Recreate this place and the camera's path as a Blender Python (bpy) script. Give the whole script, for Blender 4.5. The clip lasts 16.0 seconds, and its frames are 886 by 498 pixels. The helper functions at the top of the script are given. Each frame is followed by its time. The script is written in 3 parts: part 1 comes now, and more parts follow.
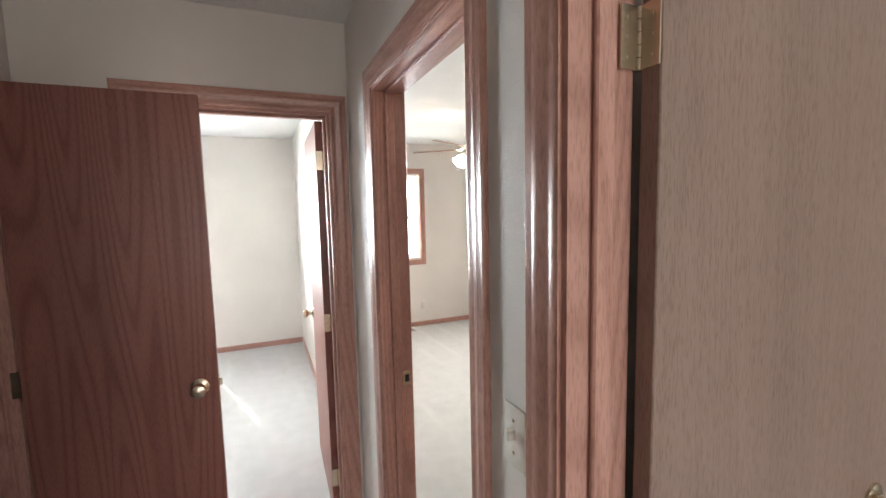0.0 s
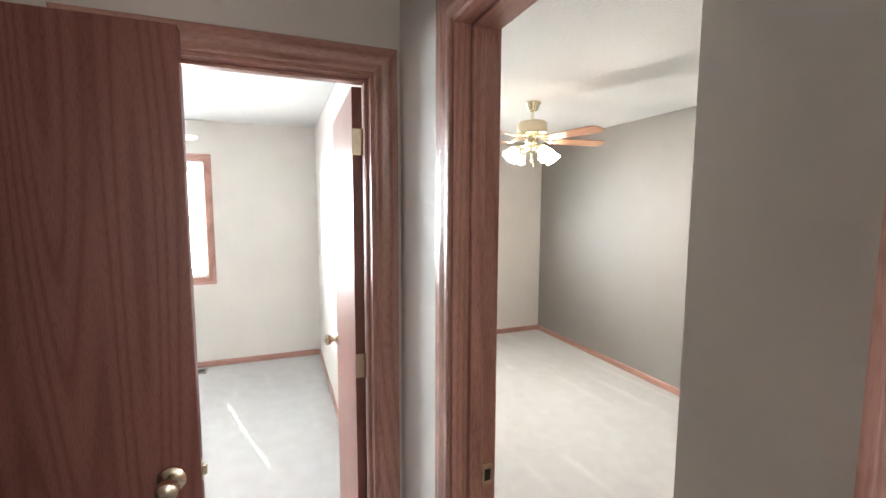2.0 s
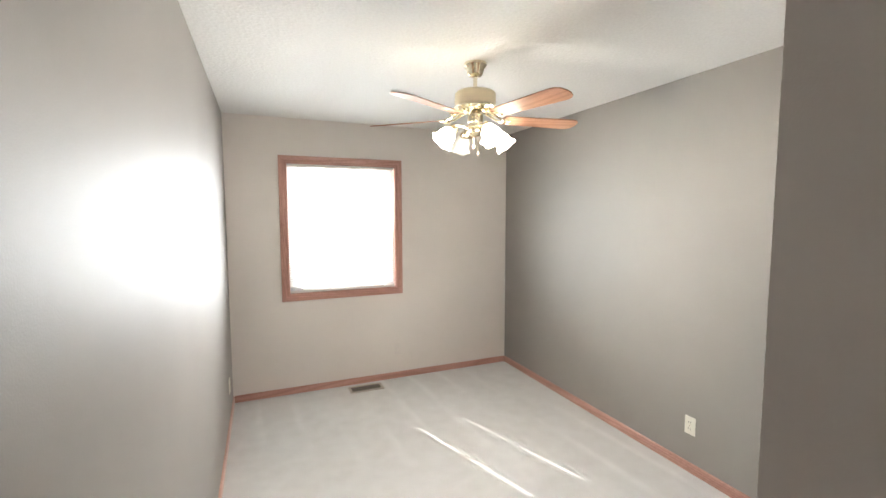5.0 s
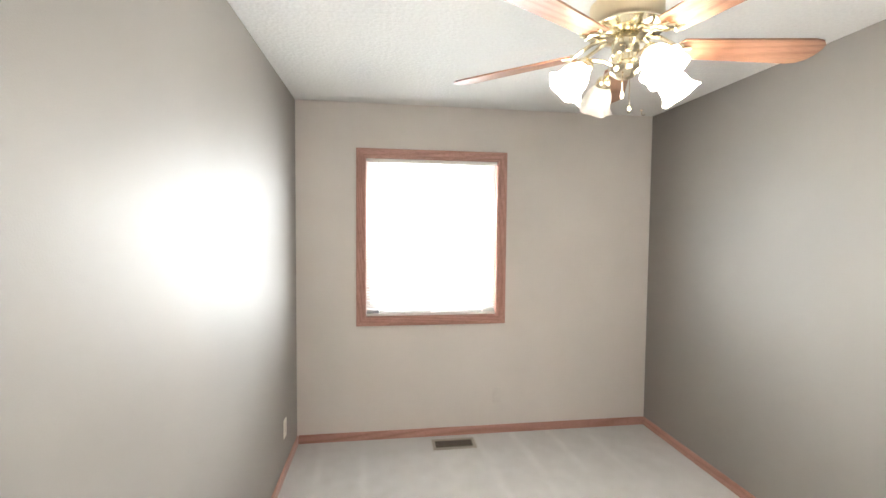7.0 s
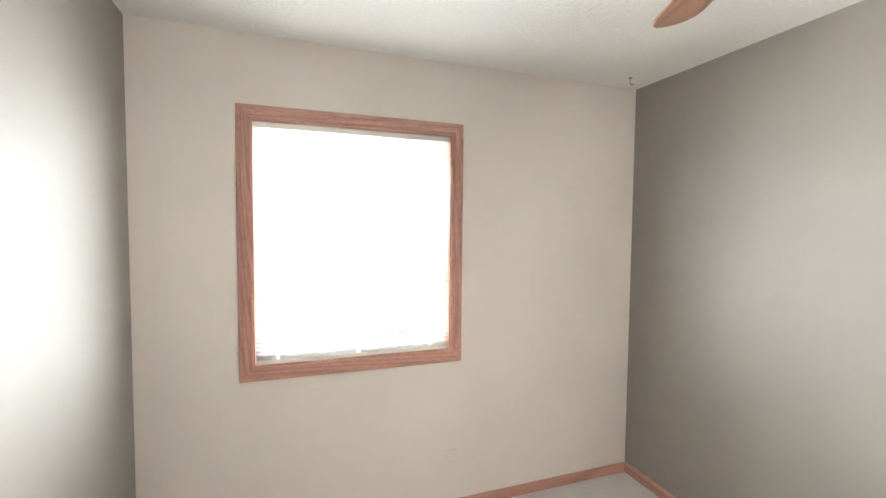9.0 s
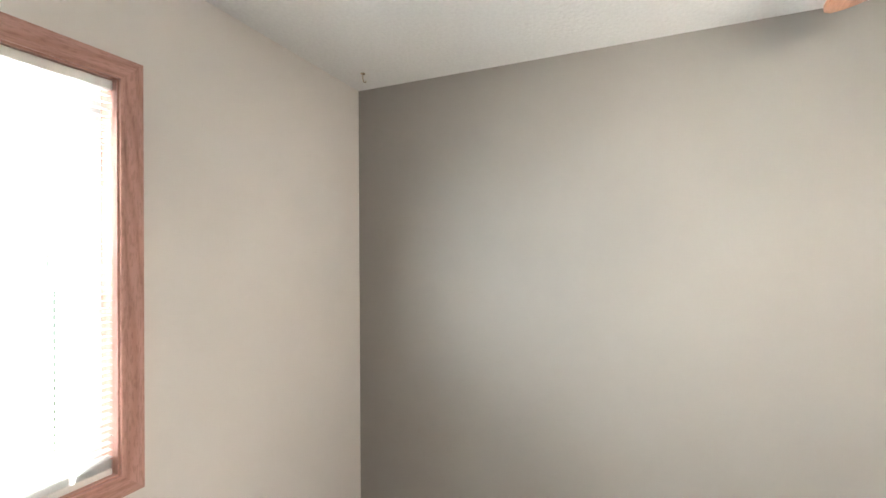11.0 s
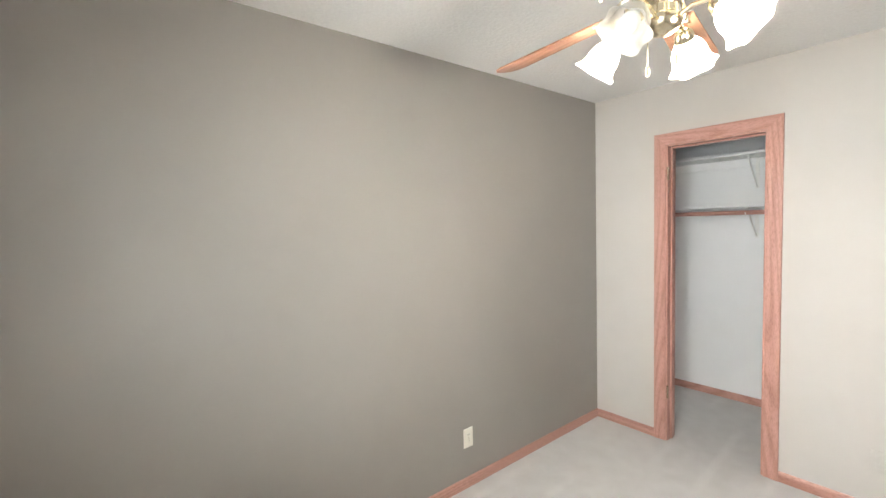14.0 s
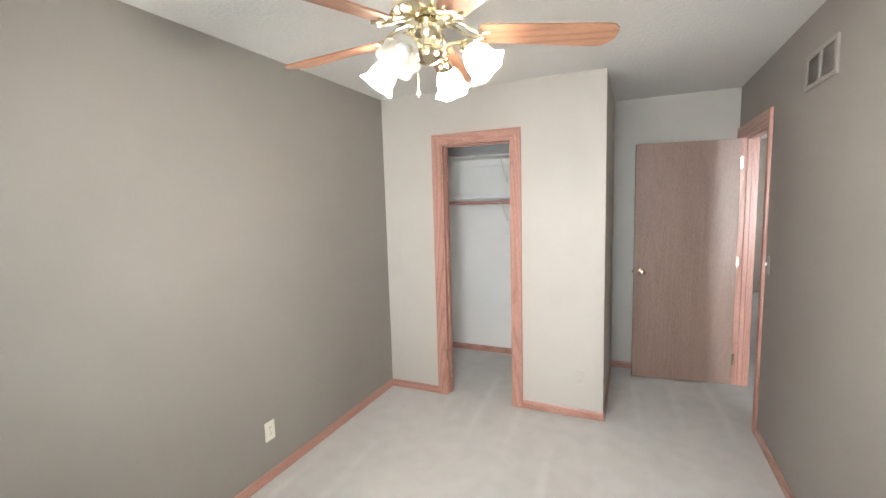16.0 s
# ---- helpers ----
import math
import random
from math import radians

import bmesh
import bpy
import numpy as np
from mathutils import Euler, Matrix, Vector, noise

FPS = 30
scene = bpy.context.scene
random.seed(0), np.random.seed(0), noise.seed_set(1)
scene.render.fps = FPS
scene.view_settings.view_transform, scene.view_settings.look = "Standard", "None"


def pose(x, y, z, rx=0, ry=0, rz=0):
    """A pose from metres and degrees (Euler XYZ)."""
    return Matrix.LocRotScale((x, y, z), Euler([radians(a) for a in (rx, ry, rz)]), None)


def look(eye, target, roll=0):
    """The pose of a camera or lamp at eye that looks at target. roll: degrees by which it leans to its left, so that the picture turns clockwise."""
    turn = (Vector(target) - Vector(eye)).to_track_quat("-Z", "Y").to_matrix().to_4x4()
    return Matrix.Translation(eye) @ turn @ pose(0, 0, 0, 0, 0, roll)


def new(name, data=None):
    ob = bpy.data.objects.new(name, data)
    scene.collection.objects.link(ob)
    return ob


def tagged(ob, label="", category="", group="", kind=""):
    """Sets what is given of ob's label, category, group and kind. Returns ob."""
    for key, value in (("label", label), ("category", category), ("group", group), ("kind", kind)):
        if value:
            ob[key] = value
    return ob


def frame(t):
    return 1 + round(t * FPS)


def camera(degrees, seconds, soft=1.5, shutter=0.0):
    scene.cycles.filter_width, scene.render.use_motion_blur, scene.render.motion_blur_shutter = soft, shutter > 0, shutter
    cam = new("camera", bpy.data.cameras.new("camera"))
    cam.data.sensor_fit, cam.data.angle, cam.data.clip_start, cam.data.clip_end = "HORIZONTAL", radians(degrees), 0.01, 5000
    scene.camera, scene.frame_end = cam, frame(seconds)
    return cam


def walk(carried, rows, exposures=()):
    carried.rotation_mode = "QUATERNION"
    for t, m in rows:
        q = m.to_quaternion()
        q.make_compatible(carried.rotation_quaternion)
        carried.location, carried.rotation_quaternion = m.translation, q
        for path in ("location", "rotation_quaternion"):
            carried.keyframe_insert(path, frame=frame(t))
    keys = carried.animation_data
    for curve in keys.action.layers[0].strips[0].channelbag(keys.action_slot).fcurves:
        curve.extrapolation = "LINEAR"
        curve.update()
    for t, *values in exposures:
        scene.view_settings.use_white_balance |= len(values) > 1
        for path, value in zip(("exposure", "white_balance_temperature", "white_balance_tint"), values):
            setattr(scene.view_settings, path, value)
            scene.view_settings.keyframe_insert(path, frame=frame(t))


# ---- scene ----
cam = camera(91.9, 16.0)
PATH = [
    (0, (-0.516, -1.818, 1.602), (0.26, 0.015, 1.409), -1.3),
    (0.5, (-0.535, -1.722, 1.61), (0.044, 0.182, 1.414), -1.1),
    (1, (-0.553, -1.55, 1.615), (-0.026, 0.369, 1.421), -0.8),
    (1.5, (-0.555, -1.359, 1.625), (-0.005, 0.554, 1.429), -0.4),
    (2, (-0.497, -1.177, 1.616), (0.213, 0.682, 1.422), 0.2),
    (2.5, (-0.385, -0.97, 1.62), (0.571, 0.776, 1.429), 0.6),
    (3, (-0.268, -0.786, 1.621), (0.845, 0.864, 1.433), 0.5),
    (5.5, (0.36, -0.227, 1.595), (0.962, 1.676, 1.468), -0.1),
    (6, (0.426, -0.009, 1.553), (0.853, 1.942, 1.458), 0.2),
    (6.5, (0.525, 0.225, 1.569), (0.868, 2.193, 1.465), 0.4),
    (7, (0.613, 0.471, 1.547), (0.887, 2.45, 1.456), 0.5),
    (7.5, (0.598, 0.697, 1.555), (0.851, 2.679, 1.465), 0.5),
    (8, (0.57, 0.92, 1.546), (0.849, 2.899, 1.464), 0.6),
    (8.5, (0.598, 1.164, 1.562), (0.977, 3.125, 1.462), 0.4),
    (9, (0.644, 1.44, 1.57), (1.316, 3.321, 1.471), 0.5),
    (9.5, (0.667, 1.622, 1.579), (1.615, 3.38, 1.482), 0.6),
    (10, (0.656, 1.804, 1.574), (1.983, 3.299, 1.497), 0.6),
    (12.3, (0.755, 2.69, 1.535), (2.748, 2.528, 1.524), -2.7),
    (12.5, (0.770, 2.72, 1.56), (2.745, 2.42, 1.521), -2.8),
    (13, (0.82, 2.772, 1.569), (2.712, 2.129, 1.511), -2.3),
    (13.5, (0.824, 2.92, 1.546), (2.582, 1.97, 1.458), -1.7),
    (14, (0.85, 3.017, 1.554), (2.402, 1.762, 1.437), -1.6),
    (14.5, (0.824, 3.074, 1.569), (2.187, 1.618, 1.421), -1.6),
    (15, (0.791, 3.108, 1.598), (1.94, 1.481, 1.416), -1.7),
    (15.5, (0.767, 3.126, 1.593), (1.742, 1.391, 1.397), -1.6),
    (16, (0.762, 3.124, 1.594), (1.577, 1.31, 1.376), -1.6),
]
EXPOSURES = [(0.0, 2.15), (2.0, 2.08), (3.0, 2.0), (5.3, 1.88), (7.0, 1.88), (8.5, 2.08), (10.0, 2.05), (12.5, 1.98), (13.5, 1.88), (14.5, 1.75), (16.0, 1.7)]
DAY, DAY2, HALL_FILL, BATH_FILL = 18.0, 40.0, 4.5, 17.0   # watts: daylight of both windows, then two added fill lamps
LAMP_W, SHADE_GLOW = 10.0, 3.0                # fan lights
CARPET = (0.65, 0.645, 0.64)
TILT = 4.0                                   # blind slats, degrees
FAN_ANGLE, SHADE_ANGLE, UNLIT, BLADE_R = -6.0, 0.0, 1, 0.645
# one glide along the path
walk(cam, [(t, look(eye, target, roll)) for t, eye, target, roll in PATH], exposures=EXPOSURES)

# ---- world, sun, window light and added fill ----
SUN_ELEVATION, SUN_TRAVEL = 41.0, (0.31, -0.95)
world = bpy.data.worlds.new("sky")
scene.world = world
world.use_nodes = True
wn = world.node_tree.nodes
sky = wn.new("ShaderNodeTexSky")
sky.sky_type, sky.sun_disc = "NISHITA", False
sky.sun_elevation = radians(SUN_ELEVATION)
sky.sun_rotation = math.atan2(-SUN_TRAVEL[0], -SUN_TRAVEL[1])
wn["Background"].inputs["Strength"].default_value = 0.12
world.node_tree.links.new(sky.outputs["Color"], wn["Background"].inputs["Color"])

sun = new("sun", bpy.data.lights.new("sun", "SUN"))
sun.data.energy, sun.data.angle, sun.data.color = 5.0, radians(0.5), (1.0, 0.95, 0.87)
sun.matrix_world = look((0, 0, 5), (SUN_TRAVEL[0], SUN_TRAVEL[1], 5 - math.tan(radians(SUN_ELEVATION))))


def area_lamp(name, m, width, height, power, color, spread=180.0):
    data = bpy.data.lights.new(name, "AREA")
    data.spread = radians(spread)
    data.shape, data.size, data.size_y, data.energy, data.color = "RECTANGLE", width, height, power, color
    ob = new(name, data)
    ob.matrix_world = m
    return ob


def point_lamp(name, place, power, color, radius):
    data = bpy.data.lights.new(name, "POINT")
    data.energy, data.color, data.shadow_soft_size = power, color, radius
    ob = new(name, data)
    ob.location = place
    return ob


# ---- plan, in metres ----
H = 2.44                    # ceiling
R, W = 2.686, 3.60          # bedroom: x 0..R, y 0..W (closet front at y = 0)
T = 0.115                   # inner wall thickness
CX = 0.945                  # closet corner
BACK = -1.102               # alcove and closet back wall
HALL_L, HALL_END = -1.30, 0.22
DOOR_H = 2.048
BED = (-1.03, -0.230)      # bedroom door opening, along y
BATH = (-2.06, -1.31)       # next door along the hall
LINEN = (-0.565, 0.045)      # linen closet opening
END = (-0.948, -0.196)       # end-of-hall door opening, along x
CLOSET = (1.592, 2.168)
WIN = (0.473, 1.466, 0.899, 2.065)
WIN2 = (-2.151, -1.158, 0.899, 2.065)
LEFT_ROOM_X = -3.40
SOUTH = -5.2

# the sky's light, one lamp in each pane
MEET = 1.482
for wx0, wx1, wz0, wz1 in (WIN, WIN2):
    for lo, hi, y in ((wz0 + 0.10, MEET - 0.034, W + 0.110), (MEET + 0.034, wz1 - 0.115, W + 0.141)):
        mx, mz = (wx0 + wx1) / 2, (lo + hi) / 2
        area_lamp("opening_light", look((mx, y, mz), (mx, 0, mz)), wx1 - wx0 - 0.23, hi - lo, (DAY if wx0 > 0 else DAY2) / 2, (0.9, 0.965, 1.0), 180.0)
# added fill lamps behind unseen openings in the south wall
area_lamp("opening_light", look((-0.525, SOUTH - 0.2, 1.5), (-0.525, 0, 1.5)), 0.65, 1.2, HALL_FILL, (1.0, 0.95, 0.9))
area_lamp("opening_light", look((1.2, SOUTH - 0.2, 1.5), (1.2, 0, 1.5)), 1.0, 1.2, BATH_FILL, (1.0, 0.97, 0.93))


# ---- materials ----
def material(name):
    m = bpy.data.materials.new(name)
    m.use_nodes = True
    nt = m.node_tree
    b = nt.nodes["Principled BSDF"]
    return m, nt, b


def node(nt, kind, **sets):
    n = nt.nodes.new(kind)
    for k, v in sets.items():
        n.inputs[k].default_value = v
    return n


def ramp(nt, src, stops):
    r = nt.nodes.new("ShaderNodeValToRGB")
    els = r.color_ramp.elements
    while len(els) < len(stops):
        els.new(0.5)
    for e, (p, c) in zip(els, stops):
        e.position, e.color = p, (*c, 1)
    nt.links.new(src, r.inputs["Fac"])
    return r.outputs["Color"]


def bump(nt, b, src, strength, dist):
    n = node(nt, "ShaderNodeBump", Strength=strength, Distance=dist)
    nt.links.new(src, n.inputs["Height"])
    nt.links.new(n.outputs["Normal"], b.inputs["Normal"])


def paint(name, color, rough, tex=0.25, spec=0.5):
    """Rolled wall paint: fine orange peel, faint uneven tone."""
    m, nt, b = material(name)
    co = nt.nodes.new("ShaderNodeTexCoord").outputs["Object"]
    big = node(nt, "ShaderNodeTexNoise", Scale=1.7, Detail=4.0)
    fine = node(nt, "ShaderNodeTexNoise", Scale=230.0, Detail=3.0)
    for n in (big, fine):
        nt.links.new(co, n.inputs["Vector"])
    c = Vector(color)
    nt.links.new(ramp(nt, big.outputs["Fac"], [(0.3, c * 0.96), (0.7, c * 1.03)]), b.inputs["Base Color"])
    b.inputs["Roughness"].default_value = rough
    b.inputs["Specular IOR Level"].default_value = spec
    bump(nt, b, fine.outputs["Fac"], tex, 0.002)
    return m


def wood(name, axis, dark, light, rough=0.32, scale=1.0):
    """Stained oak with grain running along the axis (0 x, 1 y, 2 z)."""
    m, nt, b = material(name)
    co = nt.nodes.new("ShaderNodeTexCoord").outputs["Object"]
    sep = nt.nodes.new("ShaderNodeSeparateXYZ")
    nt.links.new(co, sep.inputs[0])
    cross = [i for i in range(3) if i != axis]
    add = nt.nodes.new("ShaderNodeMath")
    nt.links.new(sep.outputs[cross[0]], add.inputs[0])
    nt.links.new(sep.outputs[cross[1]], add.inputs[1])
    along = nt.nodes.new("ShaderNodeMath")
    along.operation = "MULTIPLY"
    along.inputs[1].default_value = 0.13
    nt.links.new(sep.outputs[axis], along.inputs[0])
    com = nt.nodes.new("ShaderNodeCombineXYZ")
    nt.links.new(add.outputs[0], com.inputs[0])
    nt.links.new(along.outputs[0], com.inputs[2])
    rnd = nt.nodes.new("ShaderNodeObjectInfo")
    nt.links.new(rnd.outputs["Random"], com.inputs[1])
    stretch = nt.nodes.new("ShaderNodeMapping")
    stretch.inputs["Scale"].default_value = (2.6 * scale, 9.0, 2.6)
    nt.links.new(com.outputs[0], stretch.inputs["Vector"])
    field = node(nt, "ShaderNodeTexNoise", Scale=1.0, Detail=0.6, Roughness=0.35)
    nt.links.new(stretch.outputs[0], field.inputs["Vector"])
    rings = nt.nodes.new("ShaderNodeMath")
    rings.operation = "MULTIPLY"
    rings.inputs[1].default_value = 150.0
    nt.links.new(field.outputs["Fac"], rings.inputs[0])
    wave = nt.nodes.new("ShaderNodeMath")
    wave.operation = "SINE"
    nt.links.new(rings.outputs[0], wave.inputs[0])
    lift = nt.nodes.new("ShaderNodeMath")
    lift.operation = "MULTIPLY_ADD"
    lift.inputs[1].default_value, lift.inputs[2].default_value = 0.5, 0.5
    nt.links.new(wave.outputs[0], lift.inputs[0])
    pores = node(nt, "ShaderNodeTexNoise", Scale=190.0 * scale, Detail=3.0)
    patch = node(nt, "ShaderNodeTexNoise", Scale=5.0, Detail=3.0)
    for n in (pores, patch):
        nt.links.new(com.outputs[0], n.inputs["Vector"])
    d, l = Vector(dark), Vector(light)
    a = ramp(nt, lift.outputs[0], [(0.0, d), (0.35, d.lerp(l, 0.7)), (1.0, l)])
    p = ramp(nt, pores.outputs["Fac"], [(0.36, (0.8, 0.77, 0.75)), (0.52, (1, 1, 1))])
    q = ramp(nt, patch.outputs["Fac"], [(0.3, (0.88, 0.86, 0.85)), (0.7, (1.06, 1.05, 1.05))])
    out = a
    for extra in (p, q):
        mix = nt.nodes.new("ShaderNodeMix")
        mix.data_type, mix.blend_type = "RGBA", "MULTIPLY"
        mix.inputs["Factor"].default_value = 1.0
        nt.links.new(out, mix.inputs[6])
        nt.links.new(extra, mix.inputs[7])
        out = mix.outputs[2]
    nt.links.new(out, b.inputs["Base Color"])
    b.inputs["Roughness"].default_value = rough
    bump(nt, b, pores.outputs["Fac"], 0.12, 0.001)
    return m


def metal(name, color, rough):
    m, nt, b = material(name)
    n = node(nt, "ShaderNodeTexNoise", Scale=60.0, Detail=3.0)
    nt.links.new(nt.nodes.new("ShaderNodeTexCoord").outputs["Object"], n.inputs["Vector"])
    c = Vector(color)
    nt.links.new(ramp(nt, n.outputs["Fac"], [(0.3, c * 0.85), (0.7, c)]), b.inputs["Base Color"])
    b.inputs["Metallic"].default_value, b.inputs["Roughness"].default_value = 1.0, rough
    return m


def plastic(name, color, rough=0.4):
    m, nt, b = material(name)
    n = node(nt, "ShaderNodeTexNoise", Scale=25.0, Detail=3.0)
    nt.links.new(nt.nodes.new("ShaderNodeTexCoord").outputs["Object"], n.inputs["Vector"])
    c = Vector(color)
    nt.links.new(ramp(nt, n.outputs["Fac"], [(0.3, c * 0.95), (0.7, c)]), b.inputs["Base Color"])
    b.inputs["Roughness"].default_value = rough
    return m


def carpet_material():
    m, nt, b = material("cut_pile_carpet")
    co = nt.nodes.new("ShaderNodeTexCoord").outputs["Object"]
    fine = node(nt, "ShaderNodeTexNoise", Scale=260.0, Detail=4.0)
    mid = node(nt, "ShaderNodeTexNoise", Scale=9.0, Detail=4.0)
    mp = nt.nodes.new("ShaderNodeMapping")
    mp.inputs["Rotation"].default_value = (0, 0, radians(-4))
    strokes = node(nt, "ShaderNodeTexWave", Scale=1.12, Distortion=0.9, Detail=2.0)
    nt.links.new(co, mp.inputs["Vector"])
    nt.links.new(mp.outputs[0], strokes.inputs["Vector"])
    for n in (fine, mid):
        nt.links.new(co, n.inputs["Vector"])
    base = Vector(CARPET)
    a = ramp(nt, fine.outputs["Fac"], [(0.3, base * 0.78), (0.65, base * 1.05)])
    s = ramp(nt, strokes.outputs["Fac"], [(0.6, (0.97, 0.97, 0.97)), (0.86, (0.985, 0.985, 0.985)), (0.99, (1.07, 1.07, 1.07))])
    k = ramp(nt, mid.outputs["Fac"], [(0.3, (0.94, 0.935, 0.93)), (0.7, (1.03, 1.03, 1.03))])
    patchy = node(nt, "ShaderNodeTexNoise", Scale=0.9, Detail=2.0)
    nt.links.new(co, patchy.inputs["Vector"])
    where = ramp(nt, patchy.outputs["Fac"], [(0.46, (0.08, 0.08, 0.08)), (0.6, (1, 1, 1))])
    out = a
    for extra, much in ((s, where), (k, None)):
        mix = nt.nodes.new("ShaderNodeMix")
        mix.data_type, mix.blend_type = "RGBA", "MULTIPLY"
        mix.inputs["Factor"].default_value = 1.0
        if much:
            nt.links.new(much, mix.inputs["Factor"])
        nt.links.new(out, mix.inputs[6])
        nt.links.new(extra, mix.inputs[7])
        out = mix.outputs[2]
    nt.links.new(out, b.inputs["Base Color"])
    b.inputs["Roughness"].default_value = 0.95
    b.inputs["Specular IOR Level"].default_value = 0.1
    b.inputs["Sheen Weight"].default_value = 0.25
    bump(nt, b, fine.outputs["Fac"], 0.7, 0.006)
    return m


def ceiling_material():
    m, nt, b = material("stippled_ceiling_paint")
    co = nt.nodes.new("ShaderNodeTexCoord").outputs["Object"]
    v = node(nt, "ShaderNodeTexVoronoi", Scale=48.0)
    n = node(nt, "ShaderNodeTexNoise", Scale=75.0, Detail=4.0)
    for k in (v, n):
        nt.links.new(co, k.inputs["Vector"])
    add = nt.nodes.new("ShaderNodeMath")
    nt.links.new(v.outputs["Distance"], add.inputs[0])
    nt.links.new(n.outputs["Fac"], add.inputs[1])
    nt.links.new(ramp(nt, n.outputs["Fac"], [(0.3, (0.76, 0.76, 0.75)), (0.7, (0.82, 0.82, 0.81))]), b.inputs["Base Color"])
    b.inputs["Roughness"].default_value = 0.9
    bump(nt, b, add.outputs[0], 0.28, 0.006)
    return m


def slat_material():
    m, nt, b = material("white_vinyl_slat")
    n = node(nt, "ShaderNodeTexNoise", Scale=30.0, Detail=2.0)
    nt.links.new(nt.nodes.new("ShaderNodeTexCoord").outputs["Object"], n.inputs["Vector"])
    nt.links.new(ramp(nt, n.outputs["Fac"], [(0.3, (0.84, 0.85, 0.84)), (0.7, (0.88, 0.89, 0.88))]), b.inputs["Base Color"])
    b.inputs["Roughness"].default_value = 0.35
    return m


def glass_material(name, rough=0.0):
    m, nt, b = material(name)
    b.inputs["Transmission Weight"].default_value = 1.0
    b.inputs["Roughness"].default_value = rough
    b.inputs["IOR"].default_value = 1.45
    return m


def shade_material(name, glow):
    """Pressed frosted glass; glow is that of the bulb inside a lit shade."""
    m, nt, b = material(name)
    b.inputs["Base Color"].default_value = (0.93, 0.92, 0.9, 1)
    b.inputs["Roughness"].default_value = 0.35
    b.inputs["Transmission Weight"].default_value = 0.75
    n = node(nt, "ShaderNodeTexNoise", Scale=90.0, Detail=2.0)
    nt.links.new(nt.nodes.new("ShaderNodeTexCoord").outputs["Object"], n.inputs["Vector"])
    bump(nt, b, n.outputs["Fac"], 0.3, 0.002)
    if glow:
        b.inputs["Emission Color"].default_value = (1.0, 0.9, 0.74, 1)
        b.inputs["Emission Strength"].default_value = glow
    return m


TAUPE = paint("taupe_wall_paint", (0.29, 0.272, 0.252), 0.55, 0.2, 0.4)
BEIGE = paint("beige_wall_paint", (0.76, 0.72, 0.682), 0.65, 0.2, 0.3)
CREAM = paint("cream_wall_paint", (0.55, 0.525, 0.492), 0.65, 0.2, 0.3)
CLOSET_WHITE = paint("closet_white_paint", (0.84, 0.84, 0.835), 0.6, 0.2)
CEILING = ceiling_material()
CARPET_M = carpet_material()
OAK_D, OAK_L = (0.45, 0.238, 0.19), (0.55, 0.31, 0.255)
OAK = [wood("oak_trim_" + n, i, OAK_D, OAK_L, 0.3, 1.6) for i, n in enumerate("xyz")]
SLAB = wood("oak_veneer", 2, (0.235, 0.085, 0.066), (0.305, 0.125, 0.099), 0.38, 2.3)
# the same veneer, its brighter light put into a paler, greyer colour
SLAB_LIT = wood("lit_oak_veneer", 2, (0.3, 0.207, 0.171), (0.322, 0.225, 0.187), 0.42, 1.8)
BRASS = metal("polished_brass", (0.9, 0.82, 0.62), 0.18)
HOUSING = plastic("cream_enamel", (0.72, 0.63, 0.46), 0.28)
NICKEL = metal("worn_brass_hardware", (0.72, 0.62, 0.48), 0.25)
IVORY = plastic("ivory_plastic", (0.78, 0.75, 0.68))
PAINTED = plastic("beige_painted_plate", (0.76, 0.72, 0.682), 0.6)
PAINTED_CREAM = plastic("cream_painted_plate", (0.57, 0.545, 0.51), 0.6)
WHITE_P = plastic("white_plastic", (0.82, 0.82, 0.8))
VINYL = plastic("white_vinyl", (0.84, 0.85, 0.85), 0.3)
SLAT_M = slat_material()
# near-black colour standing in for the shade inside holes and slots
DARK = plastic("hole_darkness", (0.03, 0.028, 0.025), 0.7)
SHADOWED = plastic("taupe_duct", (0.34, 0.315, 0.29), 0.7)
BROWN_METAL = plastic("brown_painted_metal", (0.13, 0.095, 0.07), 0.45)
RIM = plastic("tan_painted_metal", (0.42, 0.38, 0.33), 0.45)
GRILLE = plastic("taupe_painted_metal", (0.35, 0.325, 0.3), 0.5)
BLADE_M = wood("fan_blade_oak", 0, (0.29, 0.14, 0.085), (0.41, 0.225, 0.145), 0.4, 1.4)
WHITE_BLADE = plastic("white_fan_blade", (0.84, 0.83, 0.8), 0.35)
WHITE_METAL = plastic("white_enamel", (0.84, 0.83, 0.8), 0.3)
GLASS = glass_material("window_glass")
SHADE_LIT = shade_material("lit_tulip_glass", SHADE_GLOW)
SHADE_OFF = shade_material("clear_tulip_glass", 0)
BULB_ON, _nt, _b = material("lit_bulb")
_b.inputs["Emission Color"].default_value, _b.inputs["Emission Strength"].default_value = (1.0, 0.88, 0.7, 1), 12.0
GRASS, _nt, _b = material("lawn")
_n = node(_nt, "ShaderNodeTexNoise", Scale=3.0, Detail=6.0)
_nt.links.new(ramp(_nt, _n.outputs["Fac"], [(0.3, (0.05, 0.09, 0.03)), (0.7, (0.1, 0.14, 0.05))]), _b.inputs["Base Color"])


